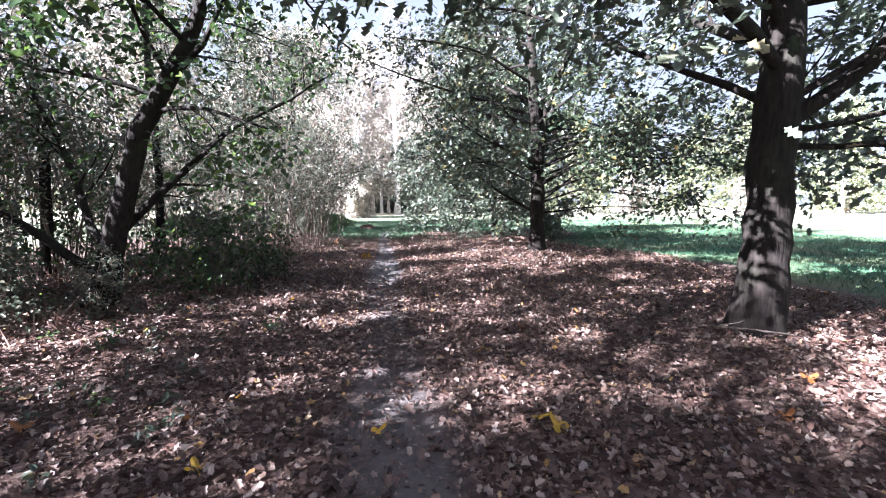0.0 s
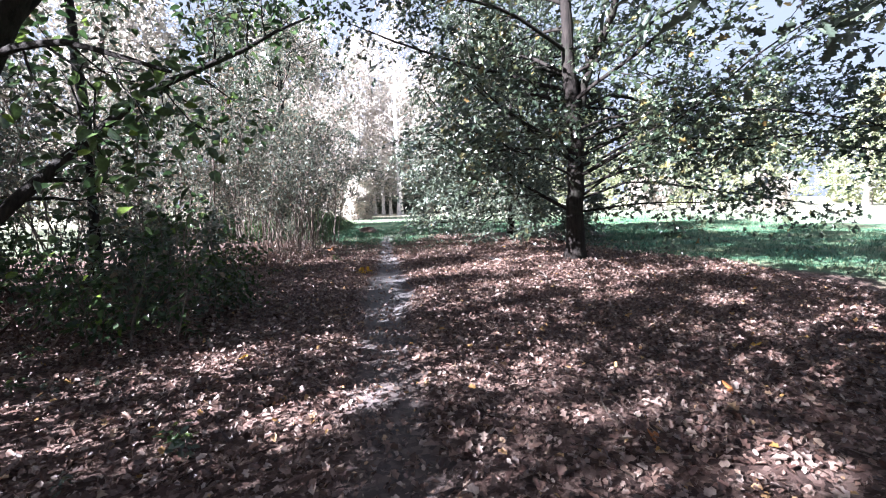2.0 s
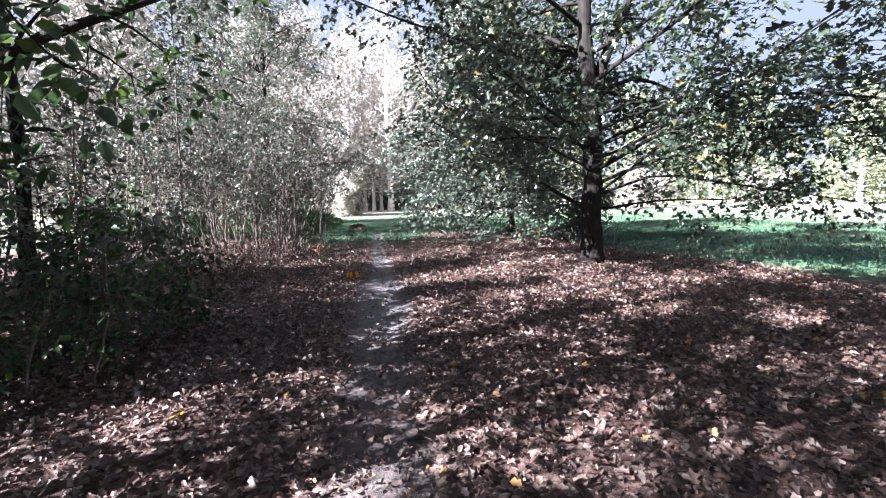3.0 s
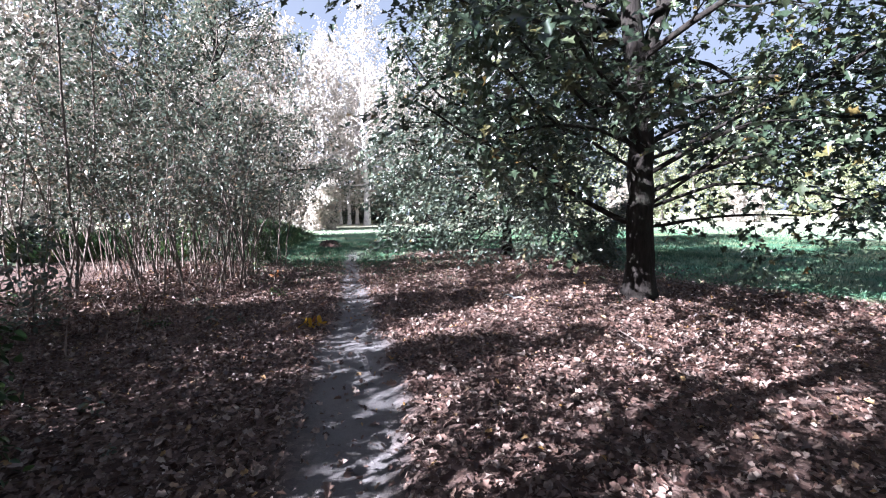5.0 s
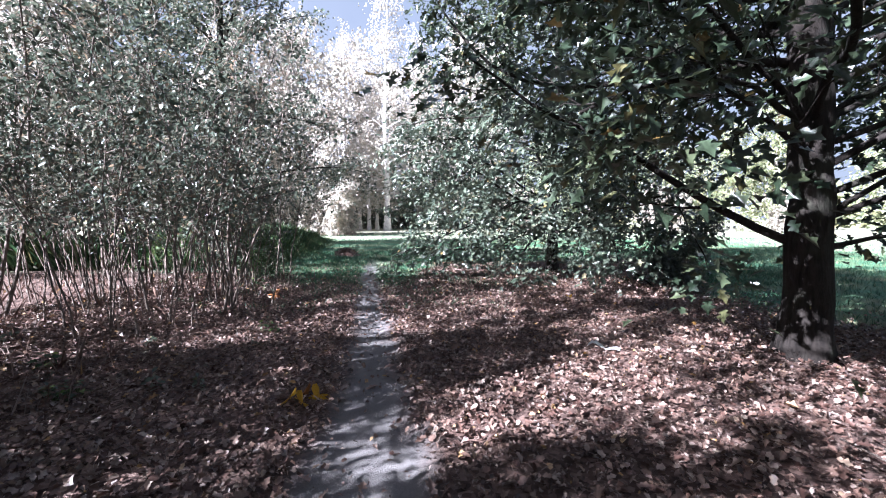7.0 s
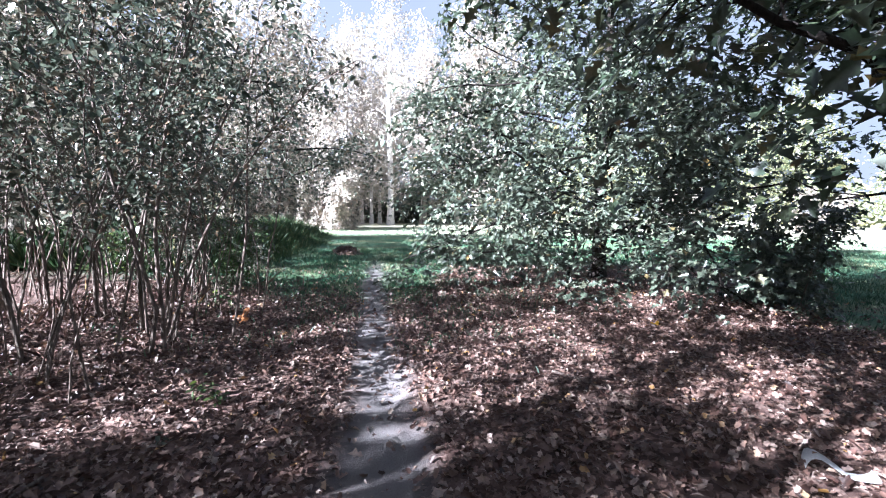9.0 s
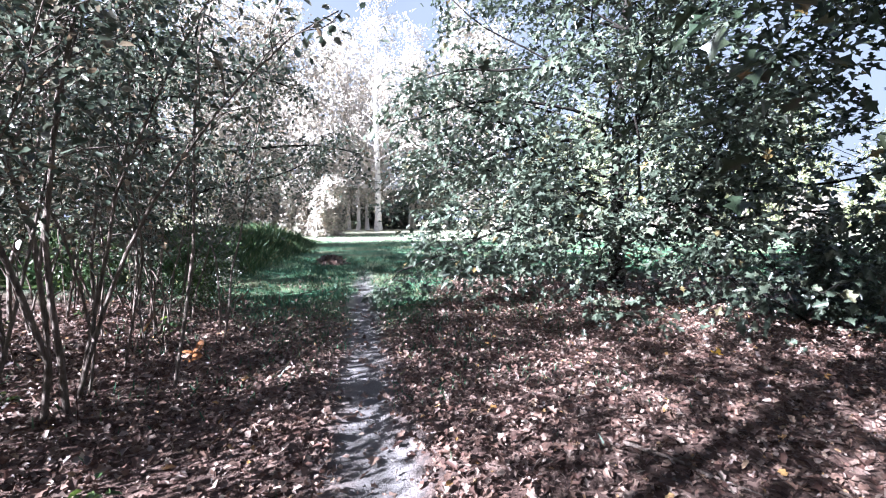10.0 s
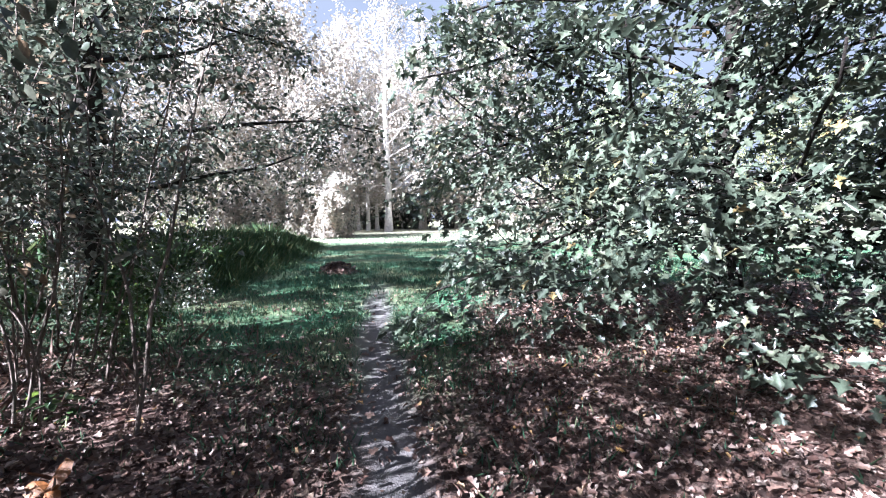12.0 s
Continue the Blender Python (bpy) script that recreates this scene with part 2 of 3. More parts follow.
def path_x(y):
    return np.interp(y, (-10, 2, 7, 12, 16, 20, 23, 28, 45), (0.3, -0.2, -1.0, -1.55, -2.1, -2.7, -3.05, -3.6, -5.5))


FOOT = [0.0, 0.0, 0.0]      # the foot of the plant that is being grown


def in_the_way(p):
    """Walkers keep the path free: no twig grows into it below head height."""
    x, y, z = p[0] + FOOT[0], p[1] + FOOT[1], p[2] + FOOT[2]
    return abs(x - float(path_x(y)) - 0.15) < 1.25 and z < 2.45 and -2 < y < 19.5


def branch_out(wood, spine, radius, reach, spray, first=0.2, sides=6, gap=0.45, rise=0.25, twigs=True):
    """Side branches and twigs along a limb; gives the places for leaves."""
    seg = np.linalg.norm(np.diff(spine, axis=0), axis=1)
    total = seg.sum()
    spots = []
    s = total * first
    along = np.concatenate([[0], np.cumsum(seg)])
    while s < total:
        p = np.array([np.interp(s, along, spine[:, i]) for i in range(3)])
        q = np.array([np.interp(min(s + 0.1, total), along, spine[:, i]) for i in range(3)]) - p
        d = unit(q + 1e-6)
        side = unit(np.cross(d, rng.normal(size=3)))
        way = unit(d * rng.uniform(0.4, 0.9) + side * rng.uniform(0.6, 1.0) + np.array([0, 0, rise * rng.uniform(-0.4, 1.0)]))
        ln = reach * rng.uniform(0.55, 1.1) * (1.0 - 0.55 * s / total)
        r = radius * (1 - 0.8 * s / total) * 0.45
        line = wander(p, way, ln, 4, 0.22)
        s += gap * rng.uniform(0.6, 1.4)
        if in_the_way(line[2]) or in_the_way(line[-1]):
            continue
        wood.tube(line, np.linspace(max(r, 0.006), 0.004, 5), 4 if twigs else 3)
        for k in range(1, 5):
            tw = wander(line[k], unit(line[k] - line[k - 1]) + rng.normal(size=3) * 0.8, ln * 0.36, 2, 0.3)
            if twigs and k % 2:
                wood.tube(tw, (0.006, 0.005, 0.003), 3)
            spots.extend((tw[1], tw[2]))
        spots.append(line[-1])
    spots.append(spine[-1])
    return spots


def leafy(name, spots, each, spread, size, outline, flat=0.9, droop=0.25, sunward=0.5, shelf=0.7):
    """Leaves in flattened sprays round the twig ends, each spray tilted its own way and a little towards the light."""
    spots = np.array(spots)
    k = len(spots)
    n = k * each
    plane = unit(rng.normal(size=(k, 3)) * 0.42 + np.array([0, 0, flat]) - sunward * np.array(sun_way))
    plane = np.repeat(plane, each, axis=0)
    off = rng.normal(size=(n, 3)) * spread
    off -= shelf * (off * plane).sum(1, keepdims=True) * plane
    off[:, 2] -= 0.35 * (off ** 2).sum(1) / max(spread, 0.01)
    normals = plane + rng.normal(size=(n, 3)) * 0.38
    tips = off / spread + rng.normal(size=(n, 3)) * 0.6 + np.array([0, 0, -0.4])
    pts = np.repeat(spots, each, axis=0) + off
    x, y, z = (pts + np.array(FOOT)).T
    free = (np.abs(x - path_x(y) - 0.15) > 1.15) | (z > 2.7) | (y < -2) | (y > 19.5)
    return leaves(name, pts[free], normals[free], size * rng.uniform(0.6, 1.2, int(free.sum())), outline, 0.35, droop, tips[free])


def tree(label, at, trunk, trunk_radii, limbs, bark, leaf, each=3, spread=0.12, size=0.13, outline=OAK, reach=1.5, gap=0.4, category="tree", limb_radius=0.05, sides=16, flare=0.45, group="", twigs=True, every=1, flat=0.9):
    """A tree: trunk (a line of points above its foot), limbs (start height along a given line, compass way, slope, length, radius), crown."""
    global rng
    seed = int(abs(at[0]) * 100) * 1000 + int(abs(at[1]) * 100)
    rng = np.random.default_rng(seed)
    root = tagged(empty("tree", at), label, category, group)
    FOOT[:] = at
    w = Wood()
    line = np.array(trunk, float)
    fine = np.linspace(0, len(line) - 1, (len(line) - 1) * 6 + 1)
    spine = np.stack([np.interp(fine, np.arange(len(line)), line[:, i]) for i in range(3)], 1)
    spine[2:-1, :2] += rng.normal(size=(len(spine) - 3, 2)) * 0.012
    radii = np.interp(fine, np.arange(len(line)), trunk_radii)
    w.tube(spine, radii, sides, 0.06, flare)
    part("trunk", w.mesh("trunk"), bark, root)
    spots = []
    for height, compass, slope, length, radius, bend in limbs:
        i = int(np.argmin(np.abs(spine[:, 2] - height)))
        c, sl = radians(compass), radians(slope)
        way = (math.sin(c) * math.cos(sl), math.cos(c) * math.cos(sl), math.sin(sl))
        lw = Wood()
        cuts = 9 if twigs else 5
        limb = wander(spine[i], way, length, cuts, 0.13, bend)
        for q in range(2, cuts + 1):
            if in_the_way(limb[q]):
                limb = limb[:max(q, 3)]
                break
        lw.tube(limb, np.linspace(radius, 0.012, len(limb)), 8 if twigs else 5, 0.05)
        spots.extend(branch_out(lw, limb, radius, reach * (0.5 + 0.5 * min(1, length / 4)), 0, 0.22, gap=gap, twigs=twigs))
        part("limb", lw.mesh("limb"), bark, root)
    spots = [p for p in spots if not in_the_way(p)]
    part("crown", leafy("crown", spots[::every], each, spread, size, outline, flat), leaf, root)
    rng = np.random.default_rng(seed + 1)
    return root


def fan(low, high, count, length_low, length_high, slope_low, slope_high, radius, bend=0.0, turn=0.0):
    """Limbs set spirally round a trunk."""
    out = []
    for i in range(count):
        f = i / max(1, count - 1)
        out.append((low + (high - low) * f, turn + i * 137.5 + rng.uniform(-20, 20), slope_low + (slope_high - slope_low) * f + rng.uniform(-8, 8),
                    (length_low + (length_high - length_low) * f) * rng.uniform(0.85, 1.15), radius * (1 - 0.5 * f), bend))
    return out


# ---- ground ----
def smooth(a, b, x):
    t = np.clip((x - a) / (b - a), 0, 1)
    return t * t * (3 - 2 * t)


def wobble(x, y):
    return (np.sin(x * 1.7 + 1.3 * np.sin(y * 0.9)) + np.sin(y * 2.3 + 1.1 * np.sin(x * 1.3)) + 0.6 * np.sin(x * 4.1 + y * 3.3)) / 2.6


def grass_mask(x, y):
    wob = wobble(x, y)
    right = smooth(-0.5, 0.5, x + 0.5 * wob - np.interp(y, (-20, 6, 10.5, 13.6, 15.5, 19, 22, 25), (5.8, 6.3, 6.9, 5.7, 4.4, 5.0, 6.8, 6.8)))
    ahead = smooth(-1.7, 1.3, y + 0.7 * wob - np.interp(x, (-14, -7, -4, -1.8, -0.9, 6), (23, 20.6, 19.2, 19.2, 24.0, 25.5)))
    left = smooth(-1, 1, -x + 0.8 * wob - 12.5)
    return np.maximum(np.maximum(right, ahead), left)


def path_mask(x, y):
    w = 0.20 + 0.05 * wobble(x * 2, y * 2) + np.interp(y, (0, 3, 6, 8.5, 9.8, 11, 12.5, 17, 24), (0.12, 0.12, 0.02, 0.06, 0.17, 0.15, 0.04, 0.02, -0.03))
    worn = smooth(w + 0.12, w - 0.06, np.abs(x - path_x(y) + 0.06 * wobble(y * 1.5, x)))
    return worn * smooth(27, 22, y) * np.interp(y, (0, 3.2, 4.5, 7, 9.5), (0.7, 0.65, 0.35, 0.6, 1.0))


def ground_z(x, y):
    z = 0.05 + 0.025 * wobble(x * 0.6, y * 0.6) + 0.008 * wobble(x * 3, y * 3)
    z = z + 0.12 * np.exp(-((x - 2.75) ** 2 + (y - 12.9) ** 2) / 3.5) + 0.10 * np.exp(-((x - 3.3) ** 2 + (y - 4.7) ** 2) / 2.0)
    z = z + 0.22 * smooth(-3.6, -7.0, x) * smooth(24, 18, y)
    return z - 0.035 * path_mask(x, y)


def steps(parts):
    out = []
    for a, b, d in parts:
        out.extend(np.arange(a, b, d))
    out.append(parts[-1][1])
    return np.array(out)


gx = steps([(-900, -100, 100), (-100, -30, 7), (-30, -10, 0.8), (-10, 9, 0.2), (9, 30, 0.7), (30, 100, 7), (100, 900, 100)])
gy = steps([(-900, -60, 120), (-60, -6, 3), (-6, 0, 0.4), (0, 27, 0.2), (27, 60, 0.7), (60, 120, 6), (120, 1500, 115)])
X, Y = np.meshgrid(gx, gy)
Z = ground_z(X, Y)
nx, ny = len(gx), len(gy)
ids = np.arange(nx * ny).reshape(ny, nx)
quads = np.stack([ids[:-1, :-1], ids[:-1, 1:], ids[1:, 1:], ids[1:, :-1]], -1).reshape(-1, 4)
me = bpy.data.meshes.new("ground")
me.vertices.add(nx * ny)
me.vertices.foreach_set("co", np.stack([X, Y, Z], -1).astype(np.float32).ravel())
me.loops.add(quads.size)
me.loops.foreach_set("vertex_index", quads.astype(np.int32).ravel())
me.polygons.add(len(quads))
me.polygons.foreach_set("loop_start", (np.arange(len(quads)) * 4).astype(np.int32))
me.polygons.foreach_set("use_smooth", np.ones(len(quads), bool))
me.update(calc_edges=True)
# third mask: open meadow beyond the tree shade, whitened to look sunlit
for nm, vals in (("grass", grass_mask(X, Y)), ("path", path_mask(X, Y)), ("sunlit_pale", 0.85 * np.maximum(smooth(40, 50, Y + 2 * wobble(X * 0.3, Y * 0.3)), np.maximum(0.5 * smooth(20, 30, X + Y * 0.15), 0.5 * smooth(-12.5, -15, X))))):
    me.attributes.new(nm, "FLOAT", "POINT").data.foreach_set("value", vals.astype(np.float32).ravel())
ground = tagged(part("ground", me, M_GROUND), "flat woodland ground, brown leaf mould, trodden grey path, green turf", "ground", kind="structure")


def gz(x, y):
    return float(ground_z(np.float64(x), np.float64(y)))


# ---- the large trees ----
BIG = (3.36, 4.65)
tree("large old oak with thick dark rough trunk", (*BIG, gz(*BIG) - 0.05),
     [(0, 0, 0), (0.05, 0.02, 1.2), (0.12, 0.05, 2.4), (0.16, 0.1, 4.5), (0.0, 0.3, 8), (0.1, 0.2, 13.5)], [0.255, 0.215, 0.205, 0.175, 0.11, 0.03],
     # added for shade, mostly unseen: limbs at -112 to -136 and six northward
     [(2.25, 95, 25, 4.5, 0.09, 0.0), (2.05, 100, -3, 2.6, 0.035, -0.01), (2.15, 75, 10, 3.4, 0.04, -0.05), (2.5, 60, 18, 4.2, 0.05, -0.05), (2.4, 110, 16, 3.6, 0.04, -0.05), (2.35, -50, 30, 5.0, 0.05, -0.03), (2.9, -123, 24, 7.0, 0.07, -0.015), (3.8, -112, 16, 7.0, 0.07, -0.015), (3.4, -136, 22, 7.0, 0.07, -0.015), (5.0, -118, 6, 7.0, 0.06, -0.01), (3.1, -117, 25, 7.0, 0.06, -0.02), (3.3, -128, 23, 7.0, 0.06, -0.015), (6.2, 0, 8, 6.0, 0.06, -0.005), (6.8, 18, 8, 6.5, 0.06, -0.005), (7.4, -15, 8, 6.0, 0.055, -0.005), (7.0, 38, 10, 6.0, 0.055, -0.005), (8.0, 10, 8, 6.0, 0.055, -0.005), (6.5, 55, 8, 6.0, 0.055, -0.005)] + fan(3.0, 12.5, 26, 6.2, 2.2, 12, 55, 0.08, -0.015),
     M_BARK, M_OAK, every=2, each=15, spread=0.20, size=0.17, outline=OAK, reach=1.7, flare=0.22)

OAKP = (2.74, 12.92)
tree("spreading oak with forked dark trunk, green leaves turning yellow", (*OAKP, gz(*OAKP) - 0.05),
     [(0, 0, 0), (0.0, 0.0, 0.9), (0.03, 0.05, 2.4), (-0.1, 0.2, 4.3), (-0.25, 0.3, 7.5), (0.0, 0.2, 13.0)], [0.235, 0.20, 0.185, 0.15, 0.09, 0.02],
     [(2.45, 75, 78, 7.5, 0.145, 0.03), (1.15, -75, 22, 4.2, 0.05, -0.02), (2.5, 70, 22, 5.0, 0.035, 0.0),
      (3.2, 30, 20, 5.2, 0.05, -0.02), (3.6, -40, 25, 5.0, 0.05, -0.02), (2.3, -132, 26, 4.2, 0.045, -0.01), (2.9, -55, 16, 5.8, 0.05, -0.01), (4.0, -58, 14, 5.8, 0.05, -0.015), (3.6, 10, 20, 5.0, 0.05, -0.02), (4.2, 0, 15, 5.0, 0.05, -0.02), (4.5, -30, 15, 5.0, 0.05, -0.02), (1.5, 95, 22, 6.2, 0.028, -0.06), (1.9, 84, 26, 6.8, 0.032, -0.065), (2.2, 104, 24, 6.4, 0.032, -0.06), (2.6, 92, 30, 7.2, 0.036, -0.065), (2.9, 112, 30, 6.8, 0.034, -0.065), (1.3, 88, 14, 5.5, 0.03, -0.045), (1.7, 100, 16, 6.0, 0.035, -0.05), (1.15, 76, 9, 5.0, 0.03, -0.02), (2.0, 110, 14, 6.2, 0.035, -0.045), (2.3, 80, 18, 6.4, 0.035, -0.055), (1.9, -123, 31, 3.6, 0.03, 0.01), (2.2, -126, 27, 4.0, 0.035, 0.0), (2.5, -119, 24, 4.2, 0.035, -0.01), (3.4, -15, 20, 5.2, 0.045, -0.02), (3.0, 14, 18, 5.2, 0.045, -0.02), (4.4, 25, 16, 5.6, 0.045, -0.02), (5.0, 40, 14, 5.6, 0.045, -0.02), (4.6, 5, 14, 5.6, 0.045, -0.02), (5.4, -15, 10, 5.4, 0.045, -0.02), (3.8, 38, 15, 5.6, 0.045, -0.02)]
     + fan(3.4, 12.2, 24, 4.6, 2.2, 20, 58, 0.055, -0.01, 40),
     M_BARK, M_OAK_TURNING_SHADE, every=2, each=12, spread=0.20, size=0.16, outline=LOBED, reach=1.6, flare=0.28)

T3 = (2.5, 21.6)
tree("young oak with low spreading sunlit branches", (*T3, gz(*T3) - 0.05),
     [(0, 0, 0), (0.02, 0.0, 1.2), (0.0, 0.05, 3), (0.1, 0.0, 6), (0.0, 0.1, 11.5)], [0.18, 0.15, 0.13, 0.08, 0.02],
     fan(0.9, 10.6, 42, 4.6, 2.2, 3, 55, 0.032, -0.012, 200) + fan(3.6, 9.5, 14, 4.6, 3.0, 12, 40, 0.035, -0.015, 75) + [(1.1, 205, 2, 4.4, 0.04, -0.02), (1.3, 235, 4, 4.2, 0.04, -0.02), (1.5, 180, 6, 4.6, 0.04, -0.03), (1.2, 160, 4, 4.4, 0.04, -0.02), (1.9, 260, 10, 4.6, 0.04, -0.02), (2.5, 200, 15, 4.5, 0.04, -0.02), (3.2, 225, 15, 4.6, 0.04, -0.02), (2.2, 170, 8, 4.5, 0.04, -0.02), (1.6, 190, 12, 3.9, 0.04, -0.05), (1.9, 215, 14, 4.2, 0.04, -0.055), (1.5, 150, 12, 3.8, 0.04, -0.05), (2.6, 205, 16, 4.2, 0.04, -0.05), (3.0, 180, 18, 4.2, 0.04, -0.05), (2.2, 240, 16, 4.6, 0.04, -0.045), (1.5, 262, 16, 5.0, 0.04, -0.05), (2.3, 278, 18, 5.2, 0.04, -0.05), (3.0, 268, 20, 5.2, 0.04, -0.05), (1.2, 285, 10, 4.6, 0.035, -0.04), (3.6, 250, 20, 5.0, 0.04, -0.05)],
     M_BARK, M_OAK, every=3, each=22, spread=0.20, size=0.155, outline=LOBED, reach=1.6)

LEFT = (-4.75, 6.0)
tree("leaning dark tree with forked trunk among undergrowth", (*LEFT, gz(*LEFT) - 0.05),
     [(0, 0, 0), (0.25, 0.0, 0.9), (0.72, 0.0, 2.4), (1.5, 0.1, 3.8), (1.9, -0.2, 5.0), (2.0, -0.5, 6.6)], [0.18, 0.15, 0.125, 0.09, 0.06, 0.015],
     # last four limbs, above 5 m, added mostly out of view to shade the oak
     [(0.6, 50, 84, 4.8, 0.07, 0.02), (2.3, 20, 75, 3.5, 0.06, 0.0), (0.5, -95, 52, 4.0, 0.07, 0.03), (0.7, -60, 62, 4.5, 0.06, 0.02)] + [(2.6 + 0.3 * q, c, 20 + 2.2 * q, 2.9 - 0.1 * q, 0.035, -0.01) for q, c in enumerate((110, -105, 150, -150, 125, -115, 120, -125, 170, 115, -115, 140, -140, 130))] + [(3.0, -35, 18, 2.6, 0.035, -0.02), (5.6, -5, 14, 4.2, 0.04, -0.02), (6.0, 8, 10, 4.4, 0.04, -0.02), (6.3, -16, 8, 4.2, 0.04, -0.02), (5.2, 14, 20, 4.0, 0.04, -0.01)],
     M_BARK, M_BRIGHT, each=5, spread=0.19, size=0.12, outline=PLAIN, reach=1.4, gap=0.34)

T4 = (-7.5, 22.0)
tree("dark tree with bushy crown beside the thicket", (*T4, gz(*T4) - 0.05),
     [(0, 0, 0), (0.0, 0.0, 1.4), (0.1, 0.1, 3), (0.2, 0.1, 6), (0.3, 0.1, 9.5)], [0.24, 0.20, 0.18, 0.11, 0.02],
     fan(1.9, 9.0, 30, 4.6, 1.6, 8, 55, 0.05, -0.015, 30), M_BARK, M_THICKET, every=3, each=46, spread=0.19, size=0.10, outline=PLAIN, reach=1.5, gap=0.36)

# two added trees: their high crowns, mostly out of view, shade the ground
for foot, bearing, low_bough in (((-6.7, 10.4), 60, 5.7), ((-7.4, 8.2), 200, 5.3)):
    tree("slender tall tree added for shade, crown above the thicket", (*foot, gz(*foot) - 0.05), [(0, 0, 0), (0.05, 0.1, 2), (-0.05, 0.1, 5), (0.1, 0.0, 8), (0.0, 0.1, 10.5)], [0.10, 0.085, 0.07, 0.05, 0.015],
         fan(low_bough, 10.0, 18, 3.4, 1.6, 6, 40, 0.035, -0.01, bearing), M_BARK, M_THICKET, every=2, each=14, spread=0.2, size=0.14, outline=PLAIN, reach=1.5, gap=0.42, twigs=False, group="slender trees")

# more of the wood, mostly on the sun's side and unseen, added to cast shade
woodland = tree("tall woodland tree added to cast shade, loose green crown, mostly out of view", (-13.0, -8.5, 0.2),
                [(0, 0, 0), (0.1, 0.0, 2), (0.0, 0.2, 5), (0.2, 0.1, 9), (0.1, 0.0, 12)], [0.22, 0.17, 0.13, 0.08, 0.02],
                fan(2.5, 11.4, 26, 4.2, 1.4, 10, 55, 0.05, -0.01, 10), M_BARK, M_THICKET, each=44, spread=0.30, size=0.23, every=6, outline=PLAIN, reach=1.7, gap=0.5, twigs=False, group="woodland trees")
for wx, wy, wt, ws in ((-9.6, 4.6, 70, 0.6), (-6.0, -6.5, 200, 0.9), (-5.6, -1.9, 140, 0.5), (-13.5, -5.5, 310, 1.0), (-14.0, 5.4, 20, 0.8), (-7.0, 2.1, 100, 0.74), (-12.0, 27.0, 160, 1.0), (14.5, 9.0, 250, 1.1)):
    copy_thing(woodland, pose(wx, wy, gz(wx, wy) - 0.05, 0, 0, wt) @ Matrix.Scale(ws, 4))


# ---- the thicket ----
def shrub(label, stems, height, spread_out, each, size, mat, bark, radius=0.02, first=0.35, name="shrub", outline=PLAIN, gap=0.3, group="thicket", flat=0.7):
    root = tagged(empty(name), label, "shrub", group)
    FOOT[:] = (-60, 0, 0)
    spots = []
    for i in range(stems):
        a = i / stems * 6.283 + rng.uniform(-0.5, 0.5)
        o = rng.uniform(0.05, 0.5) * spread_out
        lean = rng.uniform(0.02, 0.2)
        w = Wood()
        h = height * rng.uniform(0.65, 1.1)
        line = wander((math.cos(a) * o, math.sin(a) * o, -0.05), (math.cos(a) * lean, math.sin(a) * lean, 1), h, 9, 0.11, 0.03)
        r = radius * rng.uniform(0.6, 1.3)
        w.tube(line, np.linspace(r, 0.005, 10), 6, 0.05)
        spots.extend(branch_out(w, line, r, 0.28 * height ** 0.8, 0, first, gap=gap, rise=0.6))
        part("stem", w.mesh("stem"), bark, root)
    part("foliage", leafy("foliage", spots, each, 0.11, size, outline, flat), mat, root)
    return root


TALL = "tall many-stemmed shrub with thin grey stems and small leaves"
protos = [shrub(TALL, 13, 4.4, 2.4, 3, 0.085, M_THICKET, M_TWIG, 0.015, 0.42), shrub(TALL, 11, 5.2, 2.2, 3, 0.085, M_THICKET, M_TWIG, 0.018, 0.46), shrub(TALL, 14, 3.6, 2.6, 3, 0.085, M_THICKET, M_TWIG, 0.013, 0.40)]
# the last shrub stands out of view, added to shade the path
spots_xy = [(-4.9, 14.4), (-4.6, 16.0), (-5.0, 17.6), (-6.0, 15.0), (-6.3, 16.6), (-6.6, 18.3), (-5.6, 18.9), (-7.3, 14.2), (-7.6, 16.0), (-8.0, 17.8), 
            (-7.6, 12.9), (-9.0, 12.6), (-8.3, 10.6), (-10.2, 10.0), (-9.0, 7.4), (-6.7, 7.8), (-7.8, 8.9), (-6.6, 9.7), (-8.8, 4.4), (-6.7, 6.3)]
for i, (px, py) in enumerate(spots_xy):
    m = pose(px, py, gz(px, py), 0, 0, i * 77) @ Matrix.Scale(0.85 + 0.35 * ((i * 37) % 10) / 10, 4)
    if i < 3:
        protos[i].matrix_basis = m
    else:
        copy_thing(protos[i % 3], m)


# leafy young bushes in front of the thicket
low = [shrub("young leafy bush with bright green leaves", 6, 1.9, 1.5, 3, 0.10, M_BRIGHT, M_TWIG, 0.012, 0.15, "bush", gap=0.26, group="young bushes"),
       shrub("young leafy bush with dark green leaves", 7, 1.5, 1.7, 4, 0.08, M_THICKET, M_TWIG, 0.010, 0.1, "bush", gap=0.26, group="young bushes")]
sapling = shrub("dense young oak with dark green leaves", 6, 2.2, 1.6, 8, 0.13, M_OAK, M_TWIG, 0.014, 0.12, "bush", LOBED, 0.24, "saplings")
sapling.matrix_basis = pose(4.5, 18.4, gz(4.5, 18.4), 0, 0, 30) @ Matrix.Scale(0.85, 4)
